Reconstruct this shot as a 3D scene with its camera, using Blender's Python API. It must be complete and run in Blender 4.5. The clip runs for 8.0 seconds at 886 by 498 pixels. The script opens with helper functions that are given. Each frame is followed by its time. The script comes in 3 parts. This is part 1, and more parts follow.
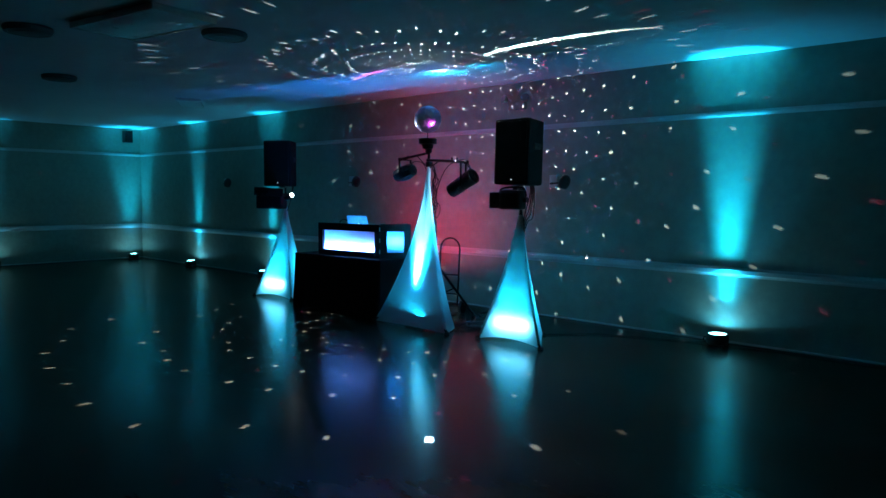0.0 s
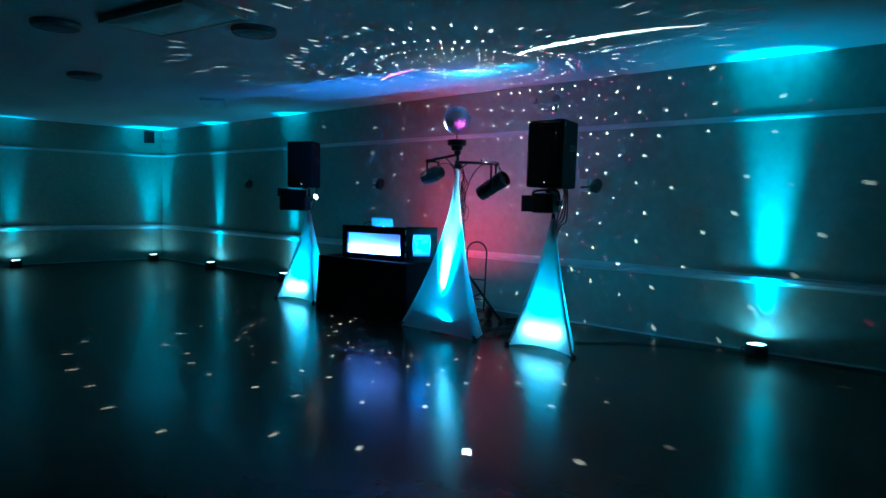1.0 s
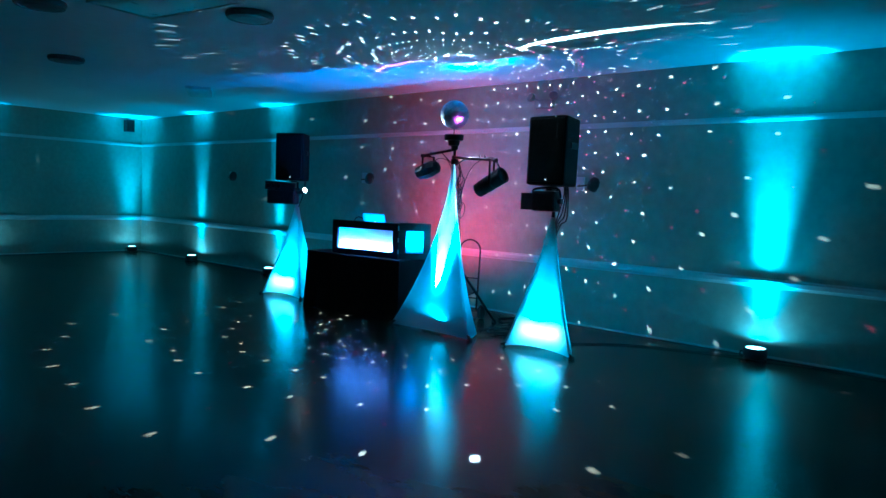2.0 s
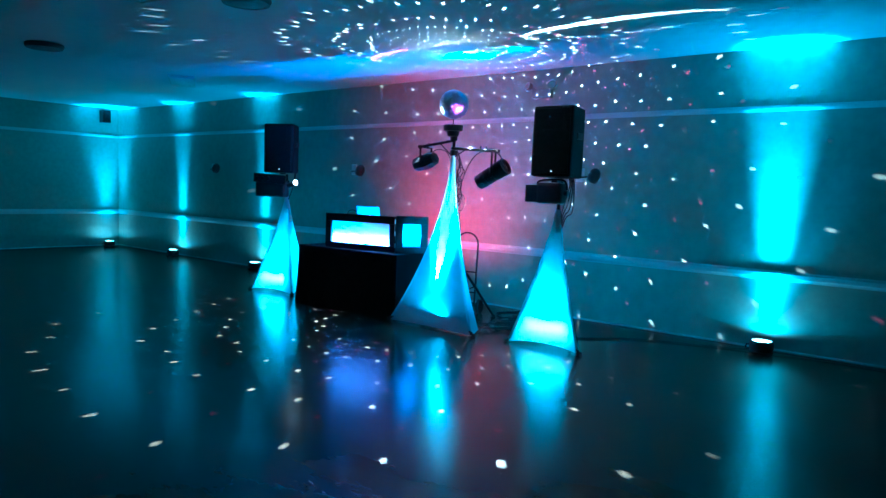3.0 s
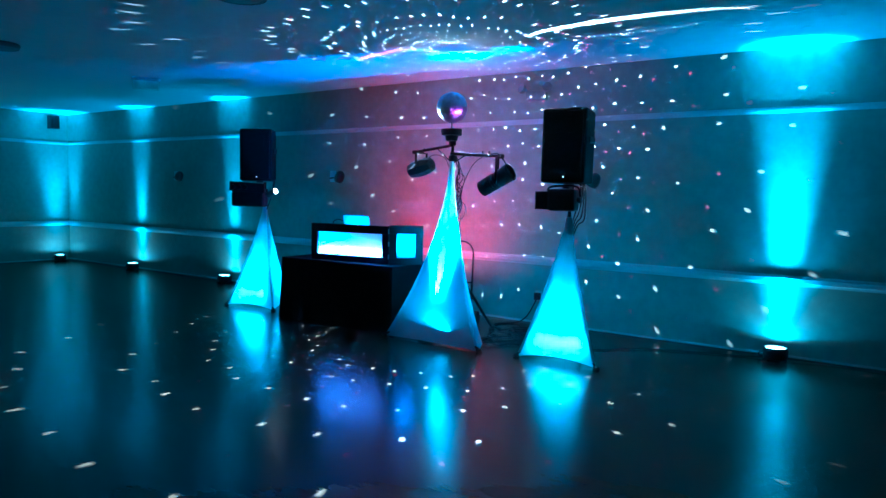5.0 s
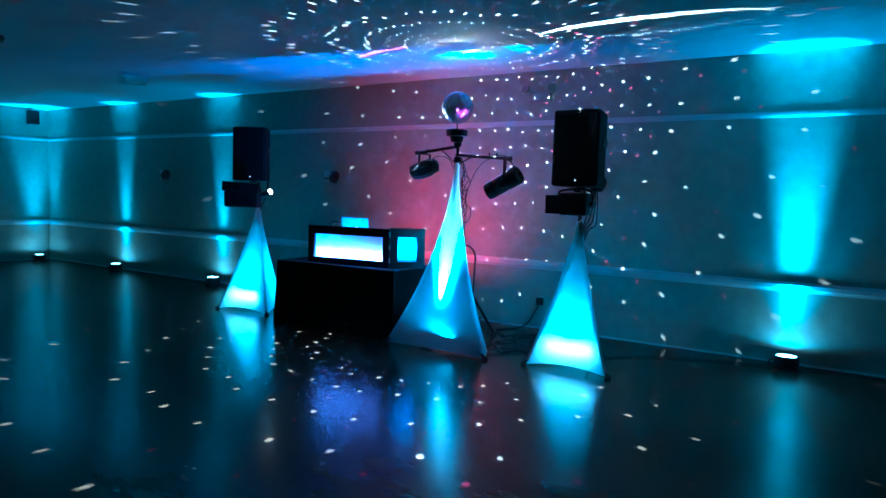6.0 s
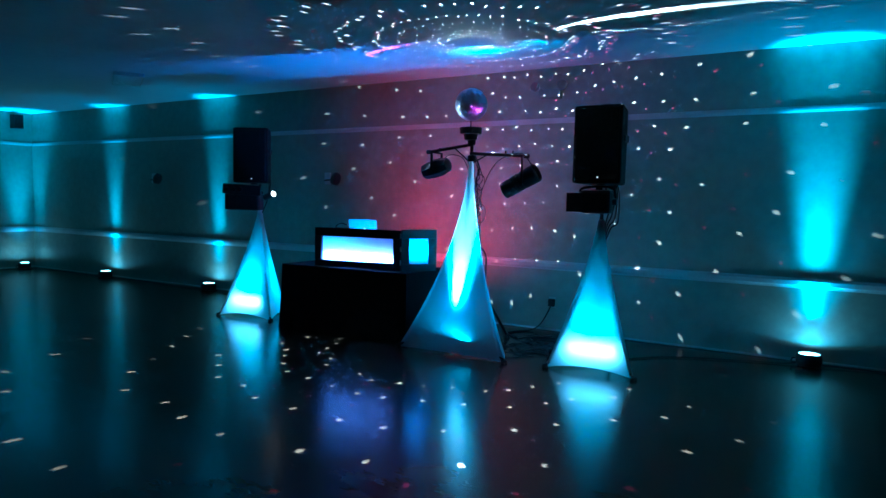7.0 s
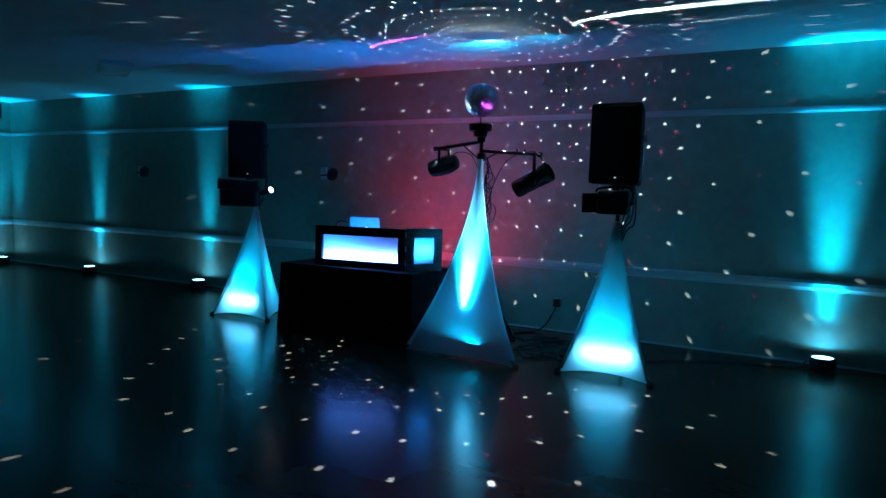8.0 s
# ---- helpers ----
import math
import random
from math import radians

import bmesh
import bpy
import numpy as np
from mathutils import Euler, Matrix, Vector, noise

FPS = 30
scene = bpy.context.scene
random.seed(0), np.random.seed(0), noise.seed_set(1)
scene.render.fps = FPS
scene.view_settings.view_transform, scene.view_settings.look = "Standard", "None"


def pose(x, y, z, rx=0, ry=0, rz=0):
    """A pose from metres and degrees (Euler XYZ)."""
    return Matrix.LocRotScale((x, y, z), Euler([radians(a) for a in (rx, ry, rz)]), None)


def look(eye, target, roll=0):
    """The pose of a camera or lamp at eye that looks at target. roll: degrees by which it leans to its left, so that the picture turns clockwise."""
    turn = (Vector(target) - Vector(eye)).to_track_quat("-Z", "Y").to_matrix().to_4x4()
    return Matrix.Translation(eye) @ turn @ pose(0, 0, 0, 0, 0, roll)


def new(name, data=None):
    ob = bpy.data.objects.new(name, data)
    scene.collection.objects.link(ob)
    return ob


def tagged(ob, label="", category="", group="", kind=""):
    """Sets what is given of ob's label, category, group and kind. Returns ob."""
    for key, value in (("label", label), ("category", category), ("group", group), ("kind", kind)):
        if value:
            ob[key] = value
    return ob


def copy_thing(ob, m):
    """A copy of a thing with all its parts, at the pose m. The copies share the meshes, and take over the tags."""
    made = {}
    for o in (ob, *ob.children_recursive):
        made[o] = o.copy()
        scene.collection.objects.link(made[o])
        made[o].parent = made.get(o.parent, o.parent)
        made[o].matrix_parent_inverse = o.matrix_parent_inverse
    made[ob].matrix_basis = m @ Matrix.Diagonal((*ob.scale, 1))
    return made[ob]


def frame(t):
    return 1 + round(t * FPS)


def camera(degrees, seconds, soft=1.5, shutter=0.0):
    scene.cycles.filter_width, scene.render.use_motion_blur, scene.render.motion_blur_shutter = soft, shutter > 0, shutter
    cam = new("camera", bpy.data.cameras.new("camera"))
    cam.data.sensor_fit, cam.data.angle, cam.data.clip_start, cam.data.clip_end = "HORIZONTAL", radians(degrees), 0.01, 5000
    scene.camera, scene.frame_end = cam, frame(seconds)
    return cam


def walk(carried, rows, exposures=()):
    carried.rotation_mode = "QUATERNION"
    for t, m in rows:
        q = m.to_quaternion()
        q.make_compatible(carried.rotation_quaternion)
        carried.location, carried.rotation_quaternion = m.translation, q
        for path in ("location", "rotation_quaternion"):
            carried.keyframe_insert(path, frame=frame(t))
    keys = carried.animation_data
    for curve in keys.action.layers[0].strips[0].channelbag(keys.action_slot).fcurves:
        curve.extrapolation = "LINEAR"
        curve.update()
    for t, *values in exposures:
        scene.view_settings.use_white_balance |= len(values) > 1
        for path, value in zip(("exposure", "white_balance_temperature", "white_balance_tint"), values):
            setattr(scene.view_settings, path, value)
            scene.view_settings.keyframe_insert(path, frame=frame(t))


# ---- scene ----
cam = camera(65.5, 8.0)
PATH = [
    (0, (0.175, 0.054, 1.536), (-1.156, 1.539, 1.38), 0.5),
    (0.5, (0.071, 0.063, 1.495), (-1.278, 1.531, 1.343), 1.9),
    (1, (-0.067, 0.086, 1.506), (-1.429, 1.544, 1.364), 1.1),
    (1.5, (-0.193, 0.099, 1.491), (-1.539, 1.572, 1.355), 1.8),
    (3, (-0.666, 0.067, 1.494), (-1.922, 1.614, 1.322), 2.0),
    (3.5, (-0.84, 0.091, 1.521), (-2.124, 1.614, 1.344), 1.4),
    (4, (-1.004, 0.117, 1.485), (-2.232, 1.69, 1.356), 1.7),
    (4.5, (-1.186, 0.061, 1.511), (-2.364, 1.671, 1.379), -0.1),
    (5, (-1.335, 0.055, 1.525), (-2.473, 1.692, 1.366), 1.2),
    (6.5, (-1.849, 0.103, 1.551), (-2.916, 1.788, 1.4), 1.3),
    (7, (-2.04, 0.064, 1.491), (-3.081, 1.765, 1.347), 1.1),
    (7.5, (-2.203, 0.081, 1.543), (-3.226, 1.795, 1.433), 1.5),
    (8, (-2.389, 0.101, 1.555), (-3.376, 1.833, 1.387), 1.5),
]
EXPOSURES = [
    (0, -1.52, 6700, 6), (0.5, -1.32, 6500, 4), (1, -1.02, 6200, 1), (1.5, -0.72, 5900, -2), (3, -0.02, 5100, -5), (3.5, 0.08, 5000, -5),
    (5, -0.24, 4850, 0), (6.5, -0.97, 5400, 8), (7, -1.24, 5600, 9), (8, -1.85, 6200, 12),
]
walk(cam, [(t, look(eye, target, roll)) for t, eye, target, roll in PATH], EXPOSURES)

# ---- room measures ----
NORTH, WEST, EAST, SOUTH, CEIL = 7.46, -16.08, 4.2, -6.5, 3.0
CYAN = (0.008, 0.525, 1.0)
BLUE = (0.015, 0.26, 1.0)
BALL = Vector((-5.335, 5.92, 2.405))

# ---- world: a closed hall at night ----
world = bpy.data.worlds.new("night")
world.use_nodes = True
world.node_tree.nodes["Background"].inputs[0].default_value = (0.01, 0.03, 0.04, 1)
world.node_tree.nodes["Background"].inputs[1].default_value = 0.02
scene.world = world


# ---- lamps ----
def lamp(name, kind, watts, colour, m, **more):
    data = bpy.data.lights.new(name, kind)
    data.energy, data.color = watts, colour
    for key, value in more.items():
        if key == "angle":
            data.spot_size = radians(value)
        elif key == "blend":
            data.spot_blend = value
        elif key == "radius":
            data.shadow_soft_size = value
        elif key == "size":
            data.shape, data.size, data.size_y = "RECTANGLE", value[0], value[1]
        elif key == "spread":
            data.spread = radians(value)
    ob = new(name, data)
    ob.matrix_world = m
    return ob


# place, strength, turn to the wall, beam angle, lean to the wall
UPLIGHTS = [(-2.42, 7.25, 3.2, 0, 22, 0.085), (-10.70, 7.25, 1.35, 0, 20, 0.085), (-13.39, 7.25, 1.35, 0, 20, 0.085), (-15.80, 7.12, 1.0, 45, 34, 0.0), (-15.86, 4.33, 0.5, 90, 22, 0.09)]
for ux, uy, gain, turn, wide, lean in UPLIGHTS:
    to_wall = Matrix.Rotation(radians(turn), 3, "Z")
    eye = Vector((ux, uy, 0.15)) + to_wall @ Vector((0, 0.08, 0))
    lamp("uplight_beam", "SPOT", 2500 * gain, CYAN, look(eye, eye + to_wall @ Vector((0, lean, 1.4))), angle=wide, blend=1.0, radius=0.09)
    # the weaker halo round the beam, and the light that spills over the rim of the housing
    lamp("uplight_halo", "SPOT", 85 * gain, CYAN, look(eye, eye + to_wall @ Vector((0, 0.02, 1.4))), angle=68, blend=1.0, radius=0.06)
    lamp("uplight_spill", "SPOT", 3.0 * gain, CYAN, look(eye, eye + Vector((0, 0, 1))), angle=166, blend=0.06, radius=0.012)

# lamps under the stretched skirts of the three stands
for sx, sy in ((-4.02, 5.86), (-8.44, 5.985)):
    lamp("skirt_lamp", "AREA", 28, (0.12, 0.62, 1.0), look((sx, sy, 0.20), (sx, sy - 0.3, 0.225)), size=(0.42, 0.10), spread=160)
    lamp("skirt_glow", "SPOT", 420, CYAN, look((sx, sy + 0.08, 0.10), (sx, sy + 0.12, 1.2)), angle=80, blend=1.0, radius=0.05)
    lamp("skirt_glow", "POINT", 38, CYAN, Matrix.Translation((sx, sy + 0.10, 0.36)), radius=0.05)
lamp("skirt_lamp", "SPOT", 9000, (0.24, 0.66, 1.0), look((-5.40, 5.825, 0.14), (-5.368, 5.842, 0.9)), angle=17, blend=1.0, radius=0.02)
lamp("skirt_beam", "SPOT", 5000, CYAN, look((-5.40, 5.86, 0.16), (-5.345, 5.895, 1.9)), angle=26, blend=1.0, radius=0.04)
lamp("skirt_beam", "SPOT", 2600, CYAN, look((-5.36, 5.86, 0.20), (-5.33, 5.90, 1.9)), angle=36, blend=1.0, radius=0.04)
lamp("skirt_glow", "POINT", 7, (0.008, 0.36, 1.0), Matrix.Translation((-5.37, 5.86, 0.50)), radius=0.04)
lamp("skirt_glow", "AREA", 7, CYAN, look((-5.39, 5.815, 0.15), (-5.38, 5.83, 1.0)), size=(0.5, 0.07), spread=170)

# blue strips behind the front panels of the booth, red wash on the wall behind it
lamp("booth_strip", "AREA", 115, BLUE, look((-6.67, 5.90, 0.775), (-6.67, 5.89, 2.0)), size=(0.92, 0.012), spread=150)
lamp("booth_bar", "AREA", 280, (0.09, 0.24, 1.0), look((-6.665, 5.915, 0.83), (-6.655, 5.825, 0.835)), size=(0.88, 0.05), spread=170)
lamp("booth_bar", "AREA", 26, (0.012, 0.24, 1.0), look((-6.05, 6.11, 0.95), (-5.99, 6.05, 0.955)), size=(0.2, 0.1), spread=170)
lamp("red_wash", "SPOT", 175, (1.0, 0.025, 0.09), look((-6.45, 6.30, 0.80), (-6.40, 7.46, 1.50)), angle=125, blend=1.0, radius=0.05)

# mirror ball: lamps added inside throw its dots; two narrow lamps shine on it
lamp("ball_dots_white", "POINT", 2600, (0.74, 0.92, 1.0), Matrix.Translation(BALL), radius=0.0004)
# extra inner lamp, added to strengthen the dots on the dark floor
lamp("ball_dots_white", "SPOT", 36000, (0.62, 0.86, 1.0), look(BALL, BALL + Vector((-0.05, -0.75, -1.0))), angle=112, blend=0.5, radius=0.0004)
RED_BEAM = BALL + Vector((0.006, -0.010, 0.005))
lamp("ball_dots_red", "SPOT", 1100, (1.0, 0.10, 0.28), look(RED_BEAM, RED_BEAM + Vector((1.0, 0.75, 0.0))), angle=130, blend=0.6, radius=0.0004)
lamp("ball_dots_red", "SPOT", 5000, (1.0, 0.08, 0.30), look(RED_BEAM, RED_BEAM + Vector((0.25, -0.6, -1.0))), angle=70, blend=0.8, radius=0.0004)
lamp("pin_spot", "SPOT", 5000, (1.0, 1.0, 1.0), look((-7.93, 5.80, 1.51), BALL), angle=5.6, blend=0.4, radius=0.03)
lamp("pin_spot_pink", "SPOT", 700, (1.0, 0.1, 0.7), look((-4.25, 5.62, 1.50), BALL), angle=9, blend=0.4, radius=0.03)
# lamps added in hidden slotted boxes to draw the ceiling ring and arc
RING_LAMP = Vector((-4.005, 5.985, 2.317))
ARC_LAMP = Vector((-6.20, 6.34, 0.752))
lamp("ceiling_arc", "POINT", 3000, (1.0, 0.12, 0.75), Matrix.Translation(ARC_LAMP), radius=0.0004)
lamp("ceiling_ring", "POINT", 700, (0.72, 1.0, 0.97), Matrix.Translation(RING_LAMP), radius=0.0004)


# ---- materials ----
def material(name, base, rough=0.5, metal=0.0, spec=0.5):
    m = bpy.data.materials.new(name)
    m.use_nodes = True
    b = m.node_tree.nodes["Principled BSDF"]
    b.inputs["Base Color"].default_value = (*base, 1)
    b.inputs["Roughness"].default_value = rough
    b.inputs["Metallic"].default_value = metal
    b.inputs["Specular IOR Level"].default_value = spec
    return m, m.node_tree, b


def noise_node(tree, scale, detail=4.0, stretch=None):
    tex = tree.nodes.new("ShaderNodeTexNoise")
    tex.inputs["Scale"].default_value, tex.inputs["Detail"].default_value = scale, detail
    co = tree.nodes.new("ShaderNodeTexCoord")
    mp = tree.nodes.new("ShaderNodeMapping")
    if stretch:
        mp.inputs["Scale"].default_value = stretch
    tree.links.new(co.outputs["Object"], mp.inputs["Vector"])
    tree.links.new(mp.outputs["Vector"], tex.inputs["Vector"])
    return tex


def vary(tree, b, dark, light, scale, detail=5.0, stretch=None, fine=0.0, lo=0.3, hi=0.7):
    """Base colour between two tones by a large noise, with a finer one laid over it."""
    tex = noise_node(tree, scale, detail, stretch)
    ramp = tree.nodes.new("ShaderNodeValToRGB")
    ramp.color_ramp.elements[0].color, ramp.color_ramp.elements[1].color = (*dark, 1), (*light, 1)
    ramp.color_ramp.elements[0].position, ramp.color_ramp.elements[1].position = lo, hi
    tree.links.new(tex.outputs["Fac"], ramp.inputs["Fac"])
    out = ramp.outputs["Color"]
    if fine:
        grain = noise_node(tree, scale * 14, 3.0, stretch)
        mix = tree.nodes.new("ShaderNodeMix")
        mix.data_type, mix.blend_type = "RGBA", "OVERLAY"
        mix.inputs["Factor"].default_value = fine
        tree.links.new(out, mix.inputs["A"])
        tree.links.new(grain.outputs["Fac"], mix.inputs["B"])
        out = mix.outputs["Result"]
    tree.links.new(out, b.inputs["Base Color"])


def relief(tree, b, scale, strength, distance=0.002, detail=4.0, stretch=None):
    tex = noise_node(tree, scale, detail, stretch)
    bump = tree.nodes.new("ShaderNodeBump")
    bump.inputs["Strength"].default_value, bump.inputs["Distance"].default_value = strength, distance
    tree.links.new(tex.outputs["Fac"], bump.inputs["Height"])
    tree.links.new(bump.outputs["Normal"], b.inputs["Normal"])


def uneven_gloss(tree, b, scale, low, high, stretch=None):
    tex = noise_node(tree, scale, 4.0, stretch)
    rng = tree.nodes.new("ShaderNodeMapRange")
    rng.inputs["To Min"].default_value, rng.inputs["To Max"].default_value = low, high
    tree.links.new(tex.outputs["Fac"], rng.inputs["Value"])
    tree.links.new(rng.outputs["Result"], b.inputs["Roughness"])


def plain(name, dark, light, rough, scale=6.0, bump=0.15, bump_scale=120, metal=0.0, spec=0.5, stretch=None, fine=0.2):
    m, tree, b = material(name, light, rough, metal, spec)
    vary(tree, b, dark, light, scale, fine=fine, stretch=stretch)
    uneven_gloss(tree, b, scale * 2, max(0.02, rough - 0.08), min(1, rough + 0.08))
    if bump:
        relief(tree, b, bump_scale, bump)
    return m


WALL = plain("wall_paint", (0.29, 0.30, 0.245), (0.36, 0.37, 0.305), 0.6, 0.8, 0.25, 90)
TRIM = plain("trim_paint", (0.58, 0.58, 0.56), (0.70, 0.70, 0.68), 0.4, 3.0, 0.1, 60)
PLASTER = plain("ceiling_plaster", (0.70, 0.71, 0.73), (0.79, 0.80, 0.82), 0.7, 0.6, 0.3, 70)
BLACK = plain("black_plastic", (0.010, 0.010, 0.011), (0.020, 0.020, 0.022), 0.45, 20, 0.3, 300)
CABINET = plain("speaker_paint", (0.004, 0.004, 0.005), (0.008, 0.008, 0.009), 0.7, 15, 0.5, 400, spec=0.2)
GRILLE = plain("grille_steel", (0.004, 0.004, 0.004), (0.009, 0.009, 0.010), 0.6, 30, 0.4, 500, spec=0.2)
STEEL = plain("black_steel", (0.012, 0.012, 0.013), (0.03, 0.03, 0.032), 0.35, 30, 0.1, 200, metal=0.6)
RUBBER = plain("black_rubber", (0.008, 0.008, 0.008), (0.018, 0.018, 0.018), 0.7, 30, 0.2, 300)
ALLOY = plain("silver_alloy", (0.55, 0.56, 0.58), (0.68, 0.69, 0.70), 0.35, 20, 0.05, 300, metal=0.7)
VENT = plain("vent_enamel", (0.55, 0.55, 0.53), (0.68, 0.68, 0.66), 0.4, 6, 0.05, 80)
ACRYLIC = plain("milky_acrylic", (0.70, 0.71, 0.71), (0.80, 0.81, 0.81), 0.3, 5, 0.08, 140)
GREY = plain("dark_grey_enamel", (0.07, 0.07, 0.075), (0.12, 0.12, 0.125), 0.5, 8, 0.1, 120)
BRONZE = plain("dark_bronze", (0.03, 0.022, 0.015), (0.07, 0.05, 0.035), 0.4, 25, 0.2, 200, metal=0.7)
FROST = plain("frosted_glass", (0.55, 0.56, 0.55), (0.68, 0.69, 0.68), 0.35, 15, 0.05, 100)
BALL_LINING = plain("matt_black_lining", (0.0004, 0.0004, 0.0004), (0.0008, 0.0008, 0.0008), 1.0, 20, 0.0, spec=0.0)
DULL = plain("aged_ivory_plastic", (0.22, 0.22, 0.20), (0.30, 0.30, 0.27), 0.5, 12, 0.05, 150)
OFFWHITE = plain("ivory_plastic", (0.45, 0.45, 0.42), (0.58, 0.58, 0.55), 0.45, 12, 0.05, 150)
TABLECLOTH = plain("black_cloth", (0.004, 0.004, 0.005), (0.010, 0.010, 0.011), 0.9, 10, 0.5, 500, spec=0.15)


def wood_floor():
    m, tree, b = material("dance_floor_wood", (0.08, 0.06, 0.045), 0.25, 0.0, 0.17)
    vary(tree, b, (0.032, 0.022, 0.014), (0.052, 0.036, 0.024), 1.3, stretch=(1.0, 2.5, 1.0), fine=0.12)
    uneven_gloss(tree, b, 0.9, 0.17, 0.25)
    relief(tree, b, 1.6, 0.06, 0.004, 2.0)
    return m


FLOOR = wood_floor()


def cloth():
    m = bpy.data.materials.new("white_stretch_cloth")
    m.use_nodes = True
    t = m.node_tree
    t.nodes.remove(t.nodes["Principled BSDF"])
    out = t.nodes["Material Output"]
    d, tr, mix = t.nodes.new("ShaderNodeBsdfDiffuse"), t.nodes.new("ShaderNodeBsdfTranslucent"), t.nodes.new("ShaderNodeMixShader")
    weave = noise_node(t, 160, 2.0)
    ramp = t.nodes.new("ShaderNodeValToRGB")
    ramp.color_ramp.elements[0].color, ramp.color_ramp.elements[1].color = (0.62, 0.62, 0.63, 1), (0.80, 0.80, 0.80, 1)
    t.links.new(weave.outputs["Fac"], ramp.inputs["Fac"])
    for n in (d, tr):
        t.links.new(ramp.outputs["Color"], n.inputs["Color"])
    mix.inputs[0].default_value = 0.5
    t.links.new(d.outputs[0], mix.inputs[1])
    t.links.new(tr.outputs[0], mix.inputs[2])
    t.links.new(mix.outputs[0], out.inputs["Surface"])
    return m


CLOTH = cloth()


def glow(name, colour, strength):
    m = bpy.data.materials.new(name)
    m.use_nodes = True
    b = m.node_tree.nodes["Principled BSDF"]
    b.inputs["Base Color"].default_value = (0.1, 0.1, 0.1, 1)
    b.inputs["Emission Color"].default_value = (*colour, 1)
    b.inputs["Emission Strength"].default_value = strength
    return m


LED = glow("cyan_led_lens", (0.25, 0.80, 1.0), 60)
PIN = glow("white_pin_lens", (1, 1, 1), 30)
LOGO = glow("lid_badge_light", (0.8, 0.95, 1.0), 4)
TINY = glow("standby_light", (0.8, 0.9, 1.0), 3)


def mirror():
    m, t, b = material("mirror_tiles", (0.30, 0.42, 0.58), 0.28, 1.0)
    geo = t.nodes.new("ShaderNodeNewGeometry")
    white = t.nodes.new("ShaderNodeTexWhiteNoise")
    white.noise_dimensions = "1D"
    sub, sca, add = (t.nodes.new("ShaderNodeVectorMath") for _ in range(3))
    sub.operation, sca.operation, add.operation = "SUBTRACT", "SCALE", "ADD"
    sub.inputs[1].default_value, sca.inputs["Scale"].default_value = (0.5, 0.5, 0.5), 0.5
    t.links.new(geo.outputs["Random Per Island"], white.inputs["W"])
    t.links.new(white.outputs["Color"], sub.inputs[0])
    t.links.new(sub.outputs[0], sca.inputs[0])
    t.links.new(sca.outputs[0], add.inputs[0])
    t.links.new(geo.outputs["Normal"], add.inputs[1])
    t.links.new(add.outputs[0], b.inputs["Normal"])
    return m


MIRROR = mirror()


# ---- mesh helpers ----
def mesh_object(name, bm, mat, smooth=False):
    data = bpy.data.meshes.new(name)
    bmesh.ops.recalc_face_normals(bm, faces=bm.faces)
    for f in bm.faces:
        f.smooth = smooth
    bm.to_mesh(data)
    bm.free()
    data.materials.append(mat)
    return new(name, data)


def part(name, bm, mat, parent, label="", smooth=False):
    ob = mesh_object(name, bm, mat, smooth)
    ob.parent = parent
    return tagged(ob, label=label)


def thing(name, m, label, category, group=""):
    ob = new(name)
    ob.empty_display_size = 0.1
    ob.matrix_basis = m
    return tagged(ob, label, category, group)


def structure(name, bm, mat, label, category):
    return tagged(mesh_object(name, bm, mat), label, category, kind="structure")


def box(x0, x1, y0, y1, z0, z1, bevel=0.0, bm=None, taper=1.0):
    """A box between corners; taper narrows its far (y1) side."""
    bm = bm or bmesh.new()
    cx = (x0 + x1) / 2
    vs = []
    for z in (z0, z1):
        for y, k in ((y0, 1.0), (y1, taper)):
            for x in (x0, x1):
                vs.append(bm.verts.new((cx + (x - cx) * k, y, z)))
    quads = ((0, 1, 3, 2), (4, 6, 7, 5), (0, 4, 5, 1), (2, 3, 7, 6), (0, 2, 6, 4), (1, 5, 7, 3))
    fs = [bm.faces.new([vs[i] for i in q]) for q in quads]
    if bevel:
        es = list({e for f in fs for e in f.edges})
        bmesh.ops.bevel(bm, geom=es, offset=bevel, segments=2, profile=0.6, affect="EDGES")
    return bm


def sheet(x0, x1, y, z0, z1, n=12):
    """A single upright layer of cloth, pulled slightly slack in its middle."""
    bm = bmesh.new()
    grid = [[bm.verts.new((x0 + (x1 - x0) * i / n, y + 0.004 * math.sin(math.pi * i / n) * math.sin(math.pi * j / n), z0 + (z1 - z0) * j / n)) for j in range(n + 1)] for i in range(n + 1)]
    for i in range(n):
        for j in range(n):
            bm.faces.new((grid[i][j], grid[i + 1][j], grid[i + 1][j + 1], grid[i][j + 1]))
    return bm


def ring_frame(way):
    way = way.normalized()
    side = way.cross(Vector((0, 0, 1)))
    if side.length < 1e-3:
        side = Vector((1, 0, 0))
    side.normalize()
    return side, way.cross(side)


def tube(points, radius, seg=8, bm=None):
    """A round bar along points; radius is a number or one for each point."""
    bm = bm or bmesh.new()
    pts = [Vector(p) for p in points]
    rings = []
    for i, p in enumerate(pts):
        way = (pts[min(i + 1, len(pts) - 1)] - pts[max(i - 1, 0)])
        a, b = ring_frame(way)
        r = radius[i] if isinstance(radius, (list, tuple)) else radius
        rings.append([bm.verts.new(p + r * (math.cos(2 * math.pi * k / seg) * a + math.sin(2 * math.pi * k / seg) * b)) for k in range(seg)])
    for r0, r1 in zip(rings, rings[1:]):
        for k in range(seg):
            bm.faces.new((r0[k], r0[(k + 1) % seg], r1[(k + 1) % seg], r1[k]))
    bm.faces.new(rings[0][::-1])
    bm.faces.new(rings[-1])
    return bm


